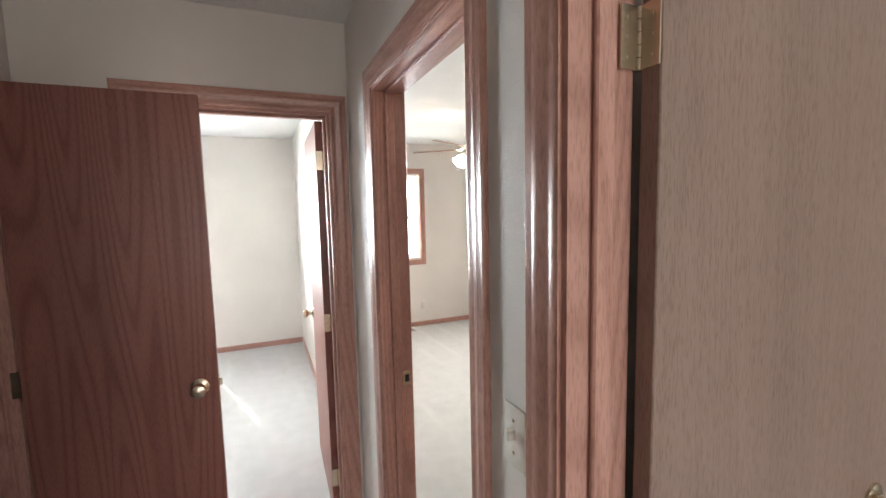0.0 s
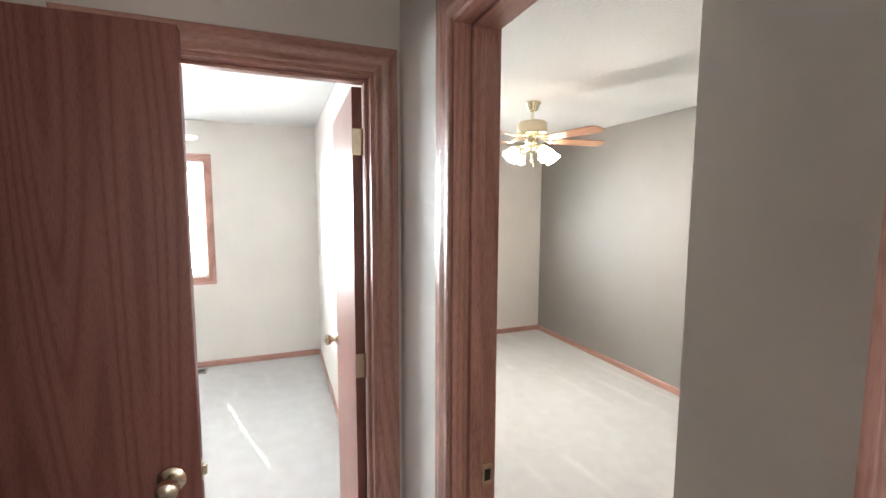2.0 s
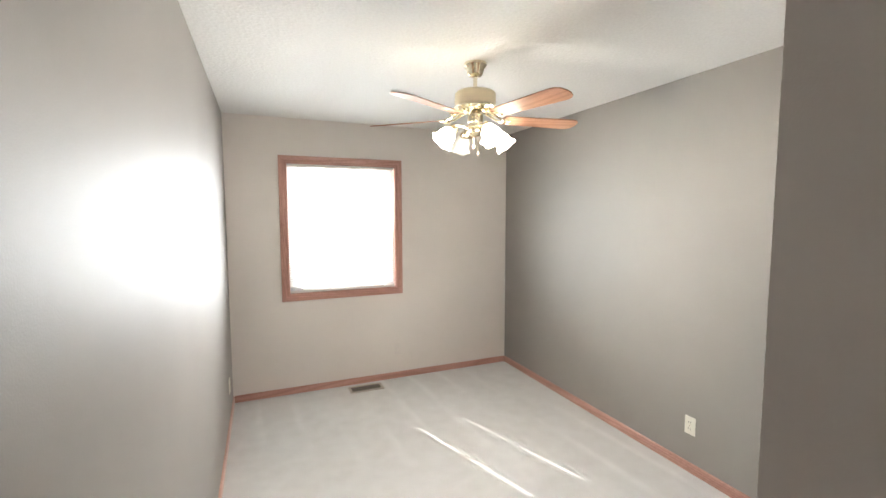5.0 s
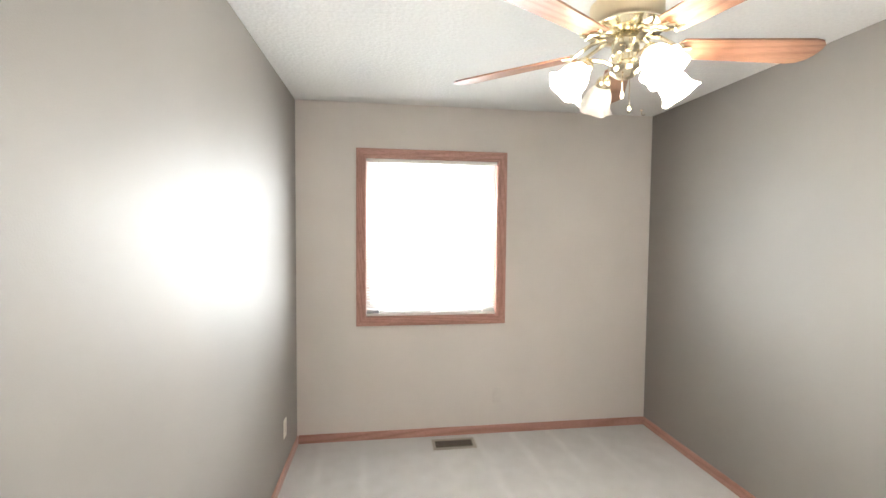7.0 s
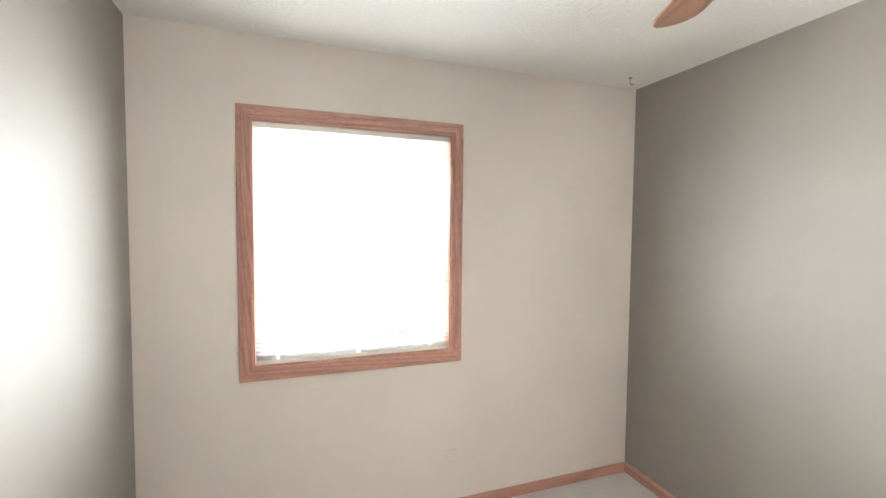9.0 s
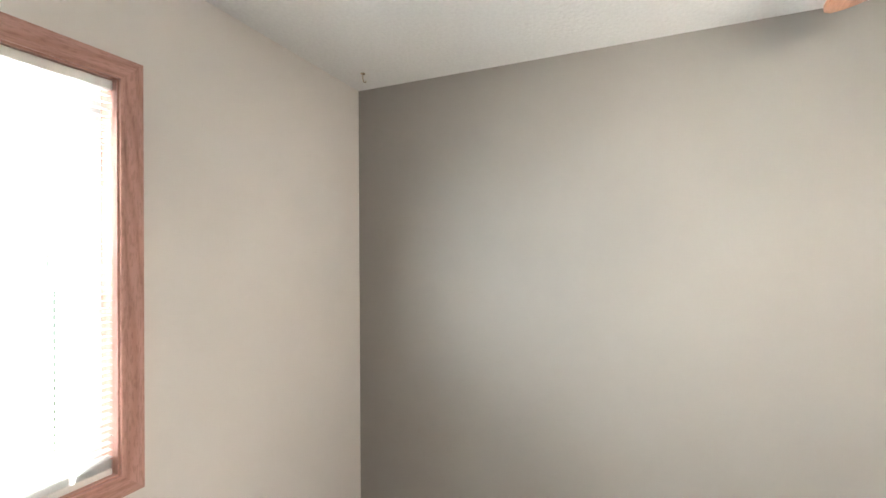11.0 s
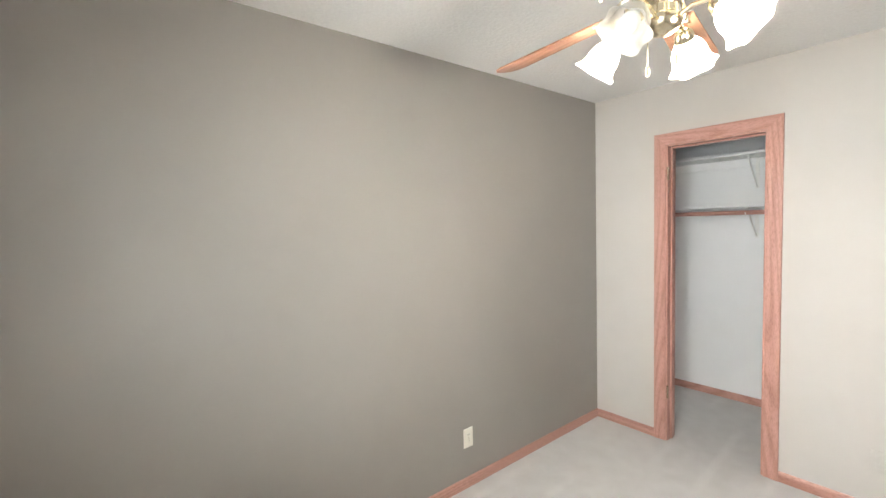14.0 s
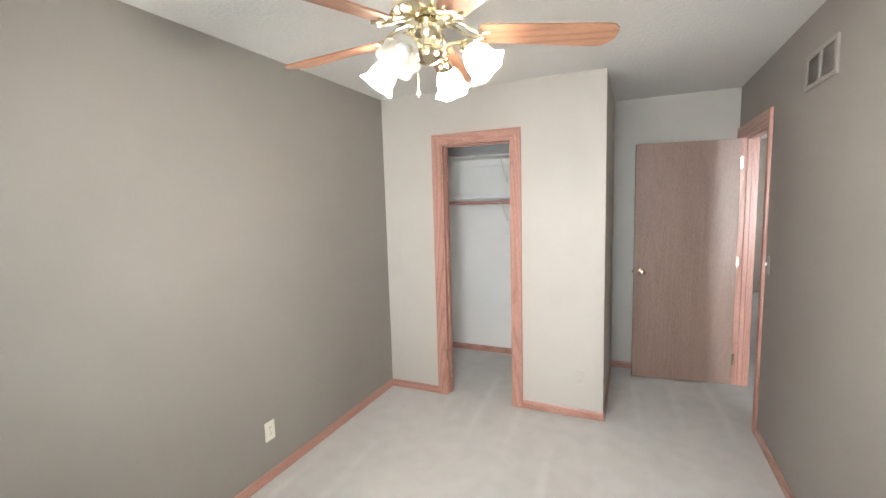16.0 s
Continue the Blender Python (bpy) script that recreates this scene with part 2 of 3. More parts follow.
# ---- mesh helpers ----
def box(bm, x0, x1, y0, y1, z0, z1):
    v = [bm.verts.new(p) for p in ((x0, y0, z0), (x1, y0, z0), (x1, y1, z0), (x0, y1, z0),
                                   (x0, y0, z1), (x1, y0, z1), (x1, y1, z1), (x0, y1, z1))]
    return [bm.faces.new([v[i] for i in f]) for f in ((0, 3, 2, 1), (4, 5, 6, 7), (0, 1, 5, 4), (1, 2, 6, 5), (2, 3, 7, 6), (3, 0, 4, 7))]


def soften(bm, width=0.003, segments=2):
    bmesh.ops.bevel(bm, geom=bm.edges[:], offset=width, segments=segments, affect="EDGES", profile=0.6)
    return bm


def lathe(bm, profile, n=32, ripple=None, m=None):
    """Turn (radius, z) points about z; ripple(index, angle) scales the radius."""
    rings = []
    for k, (r, z) in enumerate(profile):
        ring = []
        for i in range(n):
            a = 2 * math.pi * i / n
            s = ripple(k, a) if ripple else 1.0
            p = Vector((r * s * math.cos(a), r * s * math.sin(a), z))
            ring.append(bm.verts.new(m @ p if m else p))
        rings.append(ring)
    for a, b in zip(rings, rings[1:]):
        for i in range(n):
            bm.faces.new((a[i], a[(i + 1) % n], b[(i + 1) % n], b[i]))
    return rings


def tube(bm, points, radius, n=10):
    rings = []
    for k, p in enumerate(points):
        d = (Vector(points[min(k + 1, len(points) - 1)]) - Vector(points[max(k - 1, 0)])).normalized()
        u = d.orthogonal().normalized()
        if rings:
            u = (last - d * last.dot(d)).normalized()
        last = u
        w = d.cross(u)
        r = radius[k] if isinstance(radius, (list, tuple)) else radius
        rings.append([bm.verts.new(Vector(p) + r * (math.cos(2 * math.pi * i / n) * u + math.sin(2 * math.pi * i / n) * w)) for i in range(n)])
    for a, b in zip(rings, rings[1:]):
        for i in range(n):
            bm.faces.new((a[i], a[(i + 1) % n], b[(i + 1) % n], b[i]))
    bm.faces.new(list(reversed(rings[0])))
    bm.faces.new(rings[-1])


def mesh_of(name, bm, mats, smooth=False):
    bmesh.ops.recalc_face_normals(bm, faces=bm.faces[:])
    me = bpy.data.meshes.new(name)
    bm.to_mesh(me)
    bm.free()
    for mt in mats if isinstance(mats, (list, tuple)) else [mats]:
        me.materials.append(mt)
    if smooth:
        for p in me.polygons:
            p.use_smooth = True
        me.set_sharp_from_angle(angle=radians(40))
    return me


def part(name, bm, mat, parent, label="", smooth=False):
    """One mesh under a thing, given in the thing's own coordinates."""
    ob = new(name, mesh_of(name, bm, mat, smooth))
    ob.parent = parent
    if label:
        tagged(ob, label)
    return ob


def thing(name, place, label, category, group="", kind="", turn=0.0):
    e = new(name)
    e.matrix_basis = pose(*place, 0, 0, turn)
    return tagged(e, label, category, group, kind)


def solid(name, bm, mat, label, category, kind="structure", smooth=False):
    return tagged(new(name, mesh_of(name, bm, mat, smooth)), label, category, "", kind)


# ---- walls, floor, ceiling ----
def wall(name, axis, at0, at1, a0, a1, holes, mats, label):
    """A wall across the given axis from at0 to at1, running a0..a1, with holes (b0, b1, z0, z1). mats: low side, high side."""
    bm = bmesh.new()
    cuts = []
    cur = a0
    for b0, b1, z0, z1 in sorted(holes):
        cuts.append((cur, b0, 0, H))
        cuts.append((b0, b1, z1, H))
        if z0 > 0:
            cuts.append((b0, b1, 0, z0))
        cur = b1
    cuts.append((cur, a1, 0, H))
    for b0, b1, z0, z1 in cuts:
        fs = box(bm, at0, at1, b0, b1, z0, z1) if axis == "x" else box(bm, b0, b1, at0, at1, z0, z1)
        low, high = (fs[5], fs[3]) if axis == "x" else (fs[2], fs[4])
        for f in fs:
            f.material_index = 1
        low.material_index = 0
    return solid(name, bm, mats, label, "wall")


def door_hole(span):
    return (span[0], span[1], 0, DOOR_H)


wall("wall_west", "x", -T, 0, SOUTH, W, [door_hole(BED), door_hole(BATH)], [BEIGE, TAUPE], "painted partition wall between hall and bedroom")
wall("wall_north", "y", W, W + 0.15, LEFT_ROOM_X - T, R + T, [WIN, WIN2], [BEIGE, BEIGE], "beige painted outside wall with two windows")
wall("wall_east", "x", R, R + T, SOUTH, W, [], [TAUPE, TAUPE], "taupe painted long bedroom wall")
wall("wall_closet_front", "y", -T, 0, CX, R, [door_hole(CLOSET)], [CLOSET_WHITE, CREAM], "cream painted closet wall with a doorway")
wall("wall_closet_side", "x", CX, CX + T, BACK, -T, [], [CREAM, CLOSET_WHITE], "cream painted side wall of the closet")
bm = bmesh.new()
for f in box(bm, CX + T, R, BACK + 0.001, BACK + 0.004, 0, H) + box(bm, R - 0.003, R, BACK + 0.004, -T, 0, H):
    f.material_index = 0
solid("wall_closet_lining", bm, CLOSET_WHITE, "white painted lining of the closet walls", "wall")
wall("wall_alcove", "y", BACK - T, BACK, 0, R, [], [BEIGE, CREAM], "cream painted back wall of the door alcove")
wall("wall_hall_end", "y", HALL_END, HALL_END + T, LEFT_ROOM_X, -T, [door_hole(END)], [BEIGE, BEIGE], "beige painted end wall of the hall")
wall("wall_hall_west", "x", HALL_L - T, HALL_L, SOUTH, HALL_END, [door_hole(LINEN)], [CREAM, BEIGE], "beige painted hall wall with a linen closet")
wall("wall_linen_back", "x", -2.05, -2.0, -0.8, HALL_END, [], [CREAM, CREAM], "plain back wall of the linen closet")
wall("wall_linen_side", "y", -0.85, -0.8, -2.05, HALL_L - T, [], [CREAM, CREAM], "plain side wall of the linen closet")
wall("wall_left_room", "x", LEFT_ROOM_X - T, LEFT_ROOM_X, HALL_END, W, [], [BEIGE, BEIGE], "beige painted far side wall of the second bedroom")
# both openings are invented, only to let the fill lamps in
wall("wall_south", "y", SOUTH - T, SOUTH, HALL_L - T, R + T, [(-0.85, -0.2, 0.9, 2.1), (0.7, 1.7, 0.9, 2.1)], [BEIGE, BEIGE], "beige painted end wall with two openings added for fill lamps")
bm = bmesh.new()
box(bm, LEFT_ROOM_X - T, R + T, SOUTH - T, W + 0.15, H, H + 0.12)
solid("ceiling", bm, CEILING, "white stippled ceiling", "ceiling")
bm = bmesh.new()
box(bm, LEFT_ROOM_X - T, R + T, SOUTH - T, W + 0.15, -0.12, 0)
solid("floor", bm, CARPET_M, "pale grey cut-pile carpet with vacuum strokes", "carpet")
bm = bmesh.new()
bm.faces.new([bm.verts.new(p) for p in ((-400, -400, -0.5), (400, -400, -0.5), (400, 400, -0.5), (-400, 400, -0.5))])
solid("ground", bm, GRASS, "green lawn outside the house", "ground")


# ---- trim ----
CASING = [(0, 0), (0, 0.009), (0.004, 0.0115), (0.012, 0.012), (0.018, 0.0095), (0.024, 0.0105), (0.036, 0.015),
          (0.044, 0.0165), (0.050, 0.014), (0.056, 0.0155), (0.062, 0.0155), (0.0635, 0.012), (0.0635, 0)]


def sweep(bm, corners, to_world, closed, slim=1.0):
    """Mitred moulding round an opening: corners (a, z, da, dz), each profile point moved outward by its width."""
    rows = []
    for a, z, da, dz in corners:
        rows.append([bm.verts.new(to_world(a + da * u * slim, z + dz * u * slim, v)) for u, v in CASING])
    pairs = list(zip(rows, rows[1:] + rows[:1])) if closed else list(zip(rows, rows[1:]))
    made = []
    for s, (p, q) in enumerate(pairs):
        for i in range(len(CASING) - 1):
            f = bm.faces.new((p[i], p[i + 1], q[i + 1], q[i]))
            made.append((s, f))
    if not closed:
        bm.faces.new(rows[0])
        bm.faces.new(rows[-1])
    return made


def casing(parent, axis, face, out, span, z0, z1, base):
    """Three-sided (door) or four-sided (window, base True) casing on a wall face; out: side it stands on."""
    r = -0.006
    a0, a1, top = span[0] - r, span[1] + r, z1 + r

    def to_world(a, z, v):
        return (face + out * v, a, z) if axis == "x" else (a, face + out * v, z)

    bm = bmesh.new()
    if base:
        corners = [(a0, z0 - r, -1, -1), (a0, top, -1, 1), (a1, top, 1, 1), (a1, z0 - r, 1, -1)]
    else:
        corners = [(a0, 0.0, -1, 0), (a0, top, -1, 1), (a1, top, 1, 1), (a1, 0.0, 1, 0)]
    for s, f in sweep(bm, corners, to_world, base, 0.973 if base else 1.173):
        f.material_index = 0 if s in (0, 2) else 1
    return part("casing", bm, [OAK[2], OAK[1] if axis == "x" else OAK[0]], parent, "", True)


def door_frame(name, axis, wall_lo, wall_hi, span, stop_at, label):
    """Oak jambs, stops and casing on both faces of a wall opening."""
    e = thing(name, (0, 0, 0), label, "door frame", "", "structure")
    J = 0.018
    for where, b0, b1, z0, z1, g in (("side_jamb", span[0], span[0] + J, 0, DOOR_H, 2), ("side_jamb", span[1] - J, span[1], 0, DOOR_H, 2),
                                  ("head_jamb", span[0] + J, span[1] - J, DOOR_H - J, DOOR_H, 1 if axis == "x" else 0)):
        bm = bmesh.new()
        lo, hi = wall_lo - 0.002, wall_hi + 0.002
        box(bm, lo, hi, b0, b1, z0, z1) if axis == "x" else box(bm, b0, b1, lo, hi, z0, z1)
        part(where, bm, OAK[g], e)
    s0, s1 = stop_at
    if s1 > s0:
        for b0, b1, z0, z1, g in ((span[0] + J, span[0] + J + 0.011, 0, DOOR_H - J, 2), (span[1] - J - 0.011, span[1] - J, 0, DOOR_H - J, 2),
                               (span[0] + J + 0.011, span[1] - J - 0.011, DOOR_H - J - 0.011, DOOR_H - J, 1 if axis == "x" else 0)):
            bm = bmesh.new()
            box(bm, s0, s1, b0, b1, z0, z1) if axis == "x" else box(bm, b0, b1, s0, s1, z0, z1)
            part("door_stop", soften(bm, 0.003, 1), OAK[g], e)
    casing(e, axis, wall_lo, -1, span, 0, DOOR_H, False)
    casing(e, axis, wall_hi, 1, span, 0, DOOR_H, False)
    return e


bed_frame = door_frame("door_frame_1", "x", -T, 0, BED, (-0.075, -0.04), "oak door casing and jambs of the bedroom doorway")
bath_frame = door_frame("door_frame_2", "x", -T, 0, BATH, (-0.075, -0.04), "oak door casing and jambs along the hall")
linen_frame = door_frame("door_frame_3", "x", HALL_L - T, HALL_L, LINEN, (HALL_L - 0.075, HALL_L - 0.04), "oak door casing and jambs of the linen closet")
end_frame = door_frame("door_frame_4", "y", HALL_END, HALL_END + T, END, (HALL_END + 0.04, HALL_END + 0.075), "oak door casing and jambs at the hall's end")
closet_frame = door_frame("door_frame_5", "y", -T, 0, CLOSET, (-0.075, -0.04), "oak casing of the doorless closet opening")


def baseboard(axis, face, out, a0, a1):
    prof = [(0, 0), (0.011, 0), (0.011, 0.042), (0.009, 0.050), (0.006, 0.056), (0.003, 0.060), (0, 0.060)]
    bm = bmesh.new()
    ends = []
    for a in (a0, a1):
        ends.append([bm.verts.new((face + out * v, a, z) if axis == "x" else (a, face + out * v, z)) for v, z in prof])
    for i in range(len(prof)):
        j = (i + 1) % len(prof)
        bm.faces.new((ends[0][i], ends[0][j], ends[1][j], ends[1][i]))
    bm.faces.new(ends[0])
    bm.faces.new(ends[1])
    return solid("baseboard", bm, OAK[1] if axis == "x" else OAK[0], "stained oak baseboard along the wall", "baseboard")


C = 0.0685
for run in (("y", W, -1, 0.011, R - 0.011), ("x", 0, 1, BED[1] + C, W), ("x", R, -1, 0, W), ("y", 0, 1, CX, CLOSET[0] - C), ("y", 0, 1, CLOSET[1] + C, R - 0.011),
            ("x", CX, -1, BACK, 0.011), ("y", BACK, 1, 0.0, CX - 0.011), ("y", BACK + 0.004, 1, CX + T, R), ("x", CX + T, 1, BACK + 0.015, -T), ("x", R - 0.003, -1, BACK + 0.015, -T),
            ("y", W, -1, LEFT_ROOM_X, -T - 0.011), ("x", -T, -1, HALL_END + T, W), ("x", LEFT_ROOM_X, 1, HALL_END + T, W - 0.011),
            ("x", -T, -1, BED[1] + C, HALL_END), ("x", -T, -1, BATH[1] + C, BED[0] - C), ("y", HALL_END, -1, HALL_L, END[0] - C),
            ("x", HALL_L, 1, SOUTH, LINEN[0] - C), ("x", -T, -1, SOUTH, BATH[0] - C)):
    if run[4] - run[3] > 0.01:
        baseboard(*run)


# ---- doors ----
def hinge_at(parent, place, z, plates=True):
    """Brass butt hinge: knuckle, two leaves and screw heads."""
    px, py, dx, dy, ex, ey = place
    bm = bmesh.new()
    for k in range(5):
        lathe(bm, [(0, z - 0.045 + k * 0.018), (0.0065, z - 0.045 + k * 0.018), (0.0065, z - 0.0285 + k * 0.018), (0, z - 0.0285 + k * 0.018)], 12, None, Matrix.Translation((px, py, 0)))
    for ux, uy in ((dx, dy), (ex, ey)) if plates else ():
        n = Vector((-uy, ux, 0)) * 0.0015
        a, b = Vector((px, py, 0)), Vector((px + 0.036 * ux, py + 0.036 * uy, 0))
        vs = [bm.verts.new((p + s * n + Vector((0, 0, zz)))) for s in (1, -1) for p, zz in ((a, z - 0.045), (b, z - 0.045), (b, z + 0.045), (a, z + 0.045))]
        for f in ((0, 1, 2, 3), (7, 6, 5, 4), (0, 4, 5, 1), (1, 5, 6, 2), (2, 6, 7, 3), (3, 7, 4, 0)):
            bm.faces.new([vs[i] for i in f])
        for sz in (-0.028, 0.0, 0.028):
            c = a.lerp(b, 0.62)
            for s in (1, -1):
                lathe(bm, [(0.0038, 0), (0.003, 0.0009), (0, 0.0012)], 8, None, Matrix.Translation(c + s * n + Vector((0, 0, z + sz))) @ (n * s).to_track_quat("Z", "Y").to_matrix().to_4x4())
    return part("hinge", bm, NICKEL, parent, "worn brass butt hinge", True)


def knob(parent, place, way):
    """Round door knob on a rose, standing out along way."""
    m = Matrix.Translation(place) @ Vector(way).to_track_quat("Z", "Y").to_matrix().to_4x4()
    bm = bmesh.new()
    lathe(bm, [(0, 0), (0.033, 0), (0.032, 0.006), (0.024, 0.010), (0.013, 0.013), (0.011, 0.028), (0.016, 0.034), (0.025, 0.042), (0.0275, 0.052), (0.024, 0.062), (0.013, 0.067), (0, 0.068)], 28, None, m)
    return part("knob", bm, NICKEL, parent, "round worn brass door knob", True)


def door_leaf(name, pivot, turn, width, label, side=1, skin=None):
    """Flush veneer slab; hinge edge at the pivot, leaf along local +x, its thickness towards local +y (side 1) or -y (side -1)."""
    e = thing(name, (pivot[0], pivot[1], 0), label, "door", "", "", turn)
    y0, y1 = sorted((0.0, 0.035 * side))
    bm = bmesh.new()
    box(bm, 0.003, width, y0, y1, 0.012, DOOR_H - 0.022)
    part("slab", soften(bm, 0.002, 1), skin or SLAB, e)
    for z in (1.84, 1.04, 0.22):
        hinge_at(e, (0.0, -0.002 * side, 0.03, side, -1.0, 0.02 * side), z)
    knob(e, (width - 0.062, y0, 0.95), (0, -1, 0))
    knob(e, (width - 0.062, y1, 0.95), (0, 1, 0))
    bm = bmesh.new()
    box(bm, width - 0.001, width + 0.0015, y0 + 0.006, y0 + 0.029, 0.92, 0.98)
    box(bm, width + 0.0015, width + 0.012, y0 + 0.011, y0 + 0.024, 0.938, 0.962)
    part("latch", soften(bm, 0.001, 1), NICKEL, e, "brass latch bolt and plate")
    return e


LW = 0.735
door_leaf("door_1", (0.008, BED[0] + 0.021), 7.0, LW + 0.03, "open oak veneer bedroom door standing against the alcove wall", 1, SLAB_LIT)
door_leaf("door_2", (0.008, BATH[1] - 0.024), 0.0, 0.735, "open oak veneer door beside the hall", -1, SLAB_LIT)
door_leaf("door_3", (HALL_L + 0.022, LINEN[1] - 0.024), 0.0, 0.578, "open dark oak veneer linen closet door across the hall", -1)
door_leaf("door_4", (END[1] - 0.022, HALL_END + T + 0.008), 88.5, 0.71, "open oak veneer door into the second bedroom")

bm = bmesh.new()
box(bm, -0.036, -0.004, BED[1] - 0.0205, BED[1] - 0.018, 0.905, 0.965)
strike = part("strike_plate", soften(bm, 0.0008, 1), NICKEL, bed_frame, "brass strike plate")
# thin dark box on the plate paints the shade of its hole
bm = bmesh.new()
box(bm, -0.027, -0.011, BED[1] - 0.0215, BED[1] - 0.0203, 0.92, 0.95)
part("strike_hole_darkness", bm, DARK, bed_frame)
for z in (1.85, 0.35):
    hinge_at(closet_frame, (CLOSET[1] - 0.02, 0.004, -0.2, -0.98, 0.9, 0.4), z, False)


# ---- windows and blinds ----
def window(name, w, label):
    x0, x1, z0, z1 = w
    e = thing(name, (0, 0, 0), label, "window", "windows in the outside wall", "structure")
    casing(e, "y", W, -1, (x0, x1), z0, z1, True)
    for b in ((x0 - 0.002, x0 + 0.012, z0, z1, 2), (x1 - 0.012, x1 + 0.002, z0, z1, 2), (x0 + 0.012, x1 - 0.012, z0 - 0.002, z0 + 0.012, 0), (x0 + 0.012, x1 - 0.012, z1 - 0.012, z1 + 0.002, 0)):
        bm = bmesh.new()
        box(bm, b[0], b[1], W - 0.002, W + 0.075, b[2], b[3])
        part("jamb_liner", bm, OAK[b[4]], e)
    fx0, fx1, fz0, fz1 = x0 + 0.012, x1 - 0.012, z0 + 0.012, z1 - 0.012
    mid = 1.482
    bm = bmesh.new()
    for b in ((fx0, fx0 + 0.03, fz0, fz1), (fx1 - 0.03, fx1, fz0, fz1), (fx0 + 0.03, fx1 - 0.03, fz0, fz0 + 0.03), (fx0 + 0.03, fx1 - 0.03, fz1 - 0.03, fz1)):
        box(bm, b[0], b[1], W + 0.076, W + 0.15, b[2], b[3])
    part("window_frame", bm, VINYL, e, "white vinyl window frame")
    for lo, hi, y in ((fz0 + 0.03, mid + 0.016, W + 0.085), (mid - 0.016, fz1 - 0.03, W + 0.116)):
        bm = bmesh.new()
        sx0, sx1 = fx0 + 0.032, fx1 - 0.032
        for b in ((sx0, sx0 + 0.062, lo, hi), (sx1 - 0.062, sx1, lo, hi), (sx0 + 0.062, sx1 - 0.062, lo, lo + 0.045), (sx0 + 0.062, sx1 - 0.062, hi - 0.045, hi)):
            box(bm, b[0], b[1], y, y + 0.028, b[2], b[3])
        s = part("sash", bm, VINYL, e, "white vinyl sash")
        bm = bmesh.new()
        box(bm, sx0 + 0.06, sx1 - 0.06, y + 0.012, y + 0.016, lo + 0.043, hi - 0.043)
        p = part("pane", bm, GLASS, s)
        p.visible_shadow = False
    bm = bmesh.new()
    box(bm, (x0 + x1) / 2 + 0.33, (x0 + x1) / 2 + 0.39, W + 0.075, W + 0.086, mid + 0.016, mid + 0.03)
    part("sash_lock", soften(bm, 0.003, 1), VINYL, e)
    return e


def blind(w, label):
    """Mini blind lowered in the opening with level slats that have cord holes."""
    x0, x1, z0, z1 = w[0] + 0.016, w[1] - 0.016, w[2] + 0.012, w[3] - 0.012
    y = W + 0.024
    e = thing("mini_blind", ((x0 + x1) / 2, y, z1), label, "blind", "mini blinds", "")
    L = (x1 - x0) / 2
    bm = bmesh.new()
    box(bm, -L, L, -0.014, 0.014, -0.028, -0.001)
    part("head_rail", soften(bm, 0.003, 2), WHITE_METAL, e)
    holes = [-L + 0.10, 0.0, L - 0.10]
    pitch = 0.0205
    bottom = z0 - z1 + 0.012
    # one slat, shared by all
    bm = bmesh.new()
    xs = [-L + 0.002]
    for h in holes:
        xs += [h - 0.006, h + 0.006]
    xs.append(L - 0.002)
    us = [-0.0125, -0.0105, 0.0105, 0.0125]
    tilt = radians(TILT)
    grid = [[bm.verts.new((x, u * math.cos(tilt), u * math.sin(tilt) + 0.0014 * (1 - (u / 0.0125) ** 2))) for u in us] for x in xs]
    for i in range(len(xs) - 1):
        for j in range(3):
            if not (i % 2 == 1 and j == 1):
                bm.faces.new((grid[i][j], grid[i + 1][j], grid[i + 1][j + 1], grid[i][j + 1]))
    bmesh.ops.solidify(bm, geom=bm.faces[:], thickness=0.0006)
    slat = mesh_of("slat", bm, SLAT_M)
    z = -0.045
    while z > bottom + 0.036:
        s = new("slat", slat)
        s.parent, s.location = e, (0, 0, z)
        z -= pitch
    for k in range(4):
        s = new("slat", slat)
        s.parent, s.location = e, (0, 0, bottom + 0.012 + 0.006 * k)
    bm = bmesh.new()
    box(bm, -L + 0.002, L - 0.002, -0.0115, 0.0115, bottom - 0.0115, bottom + 0.007)
    part("bottom_rail", soften(bm, 0.002, 1), WHITE_METAL, e)
    for h in holes:
        for dy in (-0.0128, 0.0128):
            bm = bmesh.new()
            tube(bm, [(h + 0.006, dy, -0.03), (h + 0.006, dy, bottom)], 0.0006, 5)
            part("ladder_cord", bm, WHITE_P, e)
    bm = bmesh.new()
    tube(bm, [(-L + 0.09, -0.022, -0.03), (-L + 0.092, -0.024, -0.4), (-L + 0.093, -0.022, -0.72)], 0.0035, 6)
    part("tilt_wand", bm, GLASS, e, "clear plastic tilt wand")
    return e


window("window_1", WIN, "double-hung vinyl window in a stained oak picture-frame casing")
window("window_2", WIN2, "double-hung vinyl window in the second bedroom")
blind(WIN, "white mini blind lowered over the bright window")
blind(WIN2, "white mini blind lowered in the second bedroom")


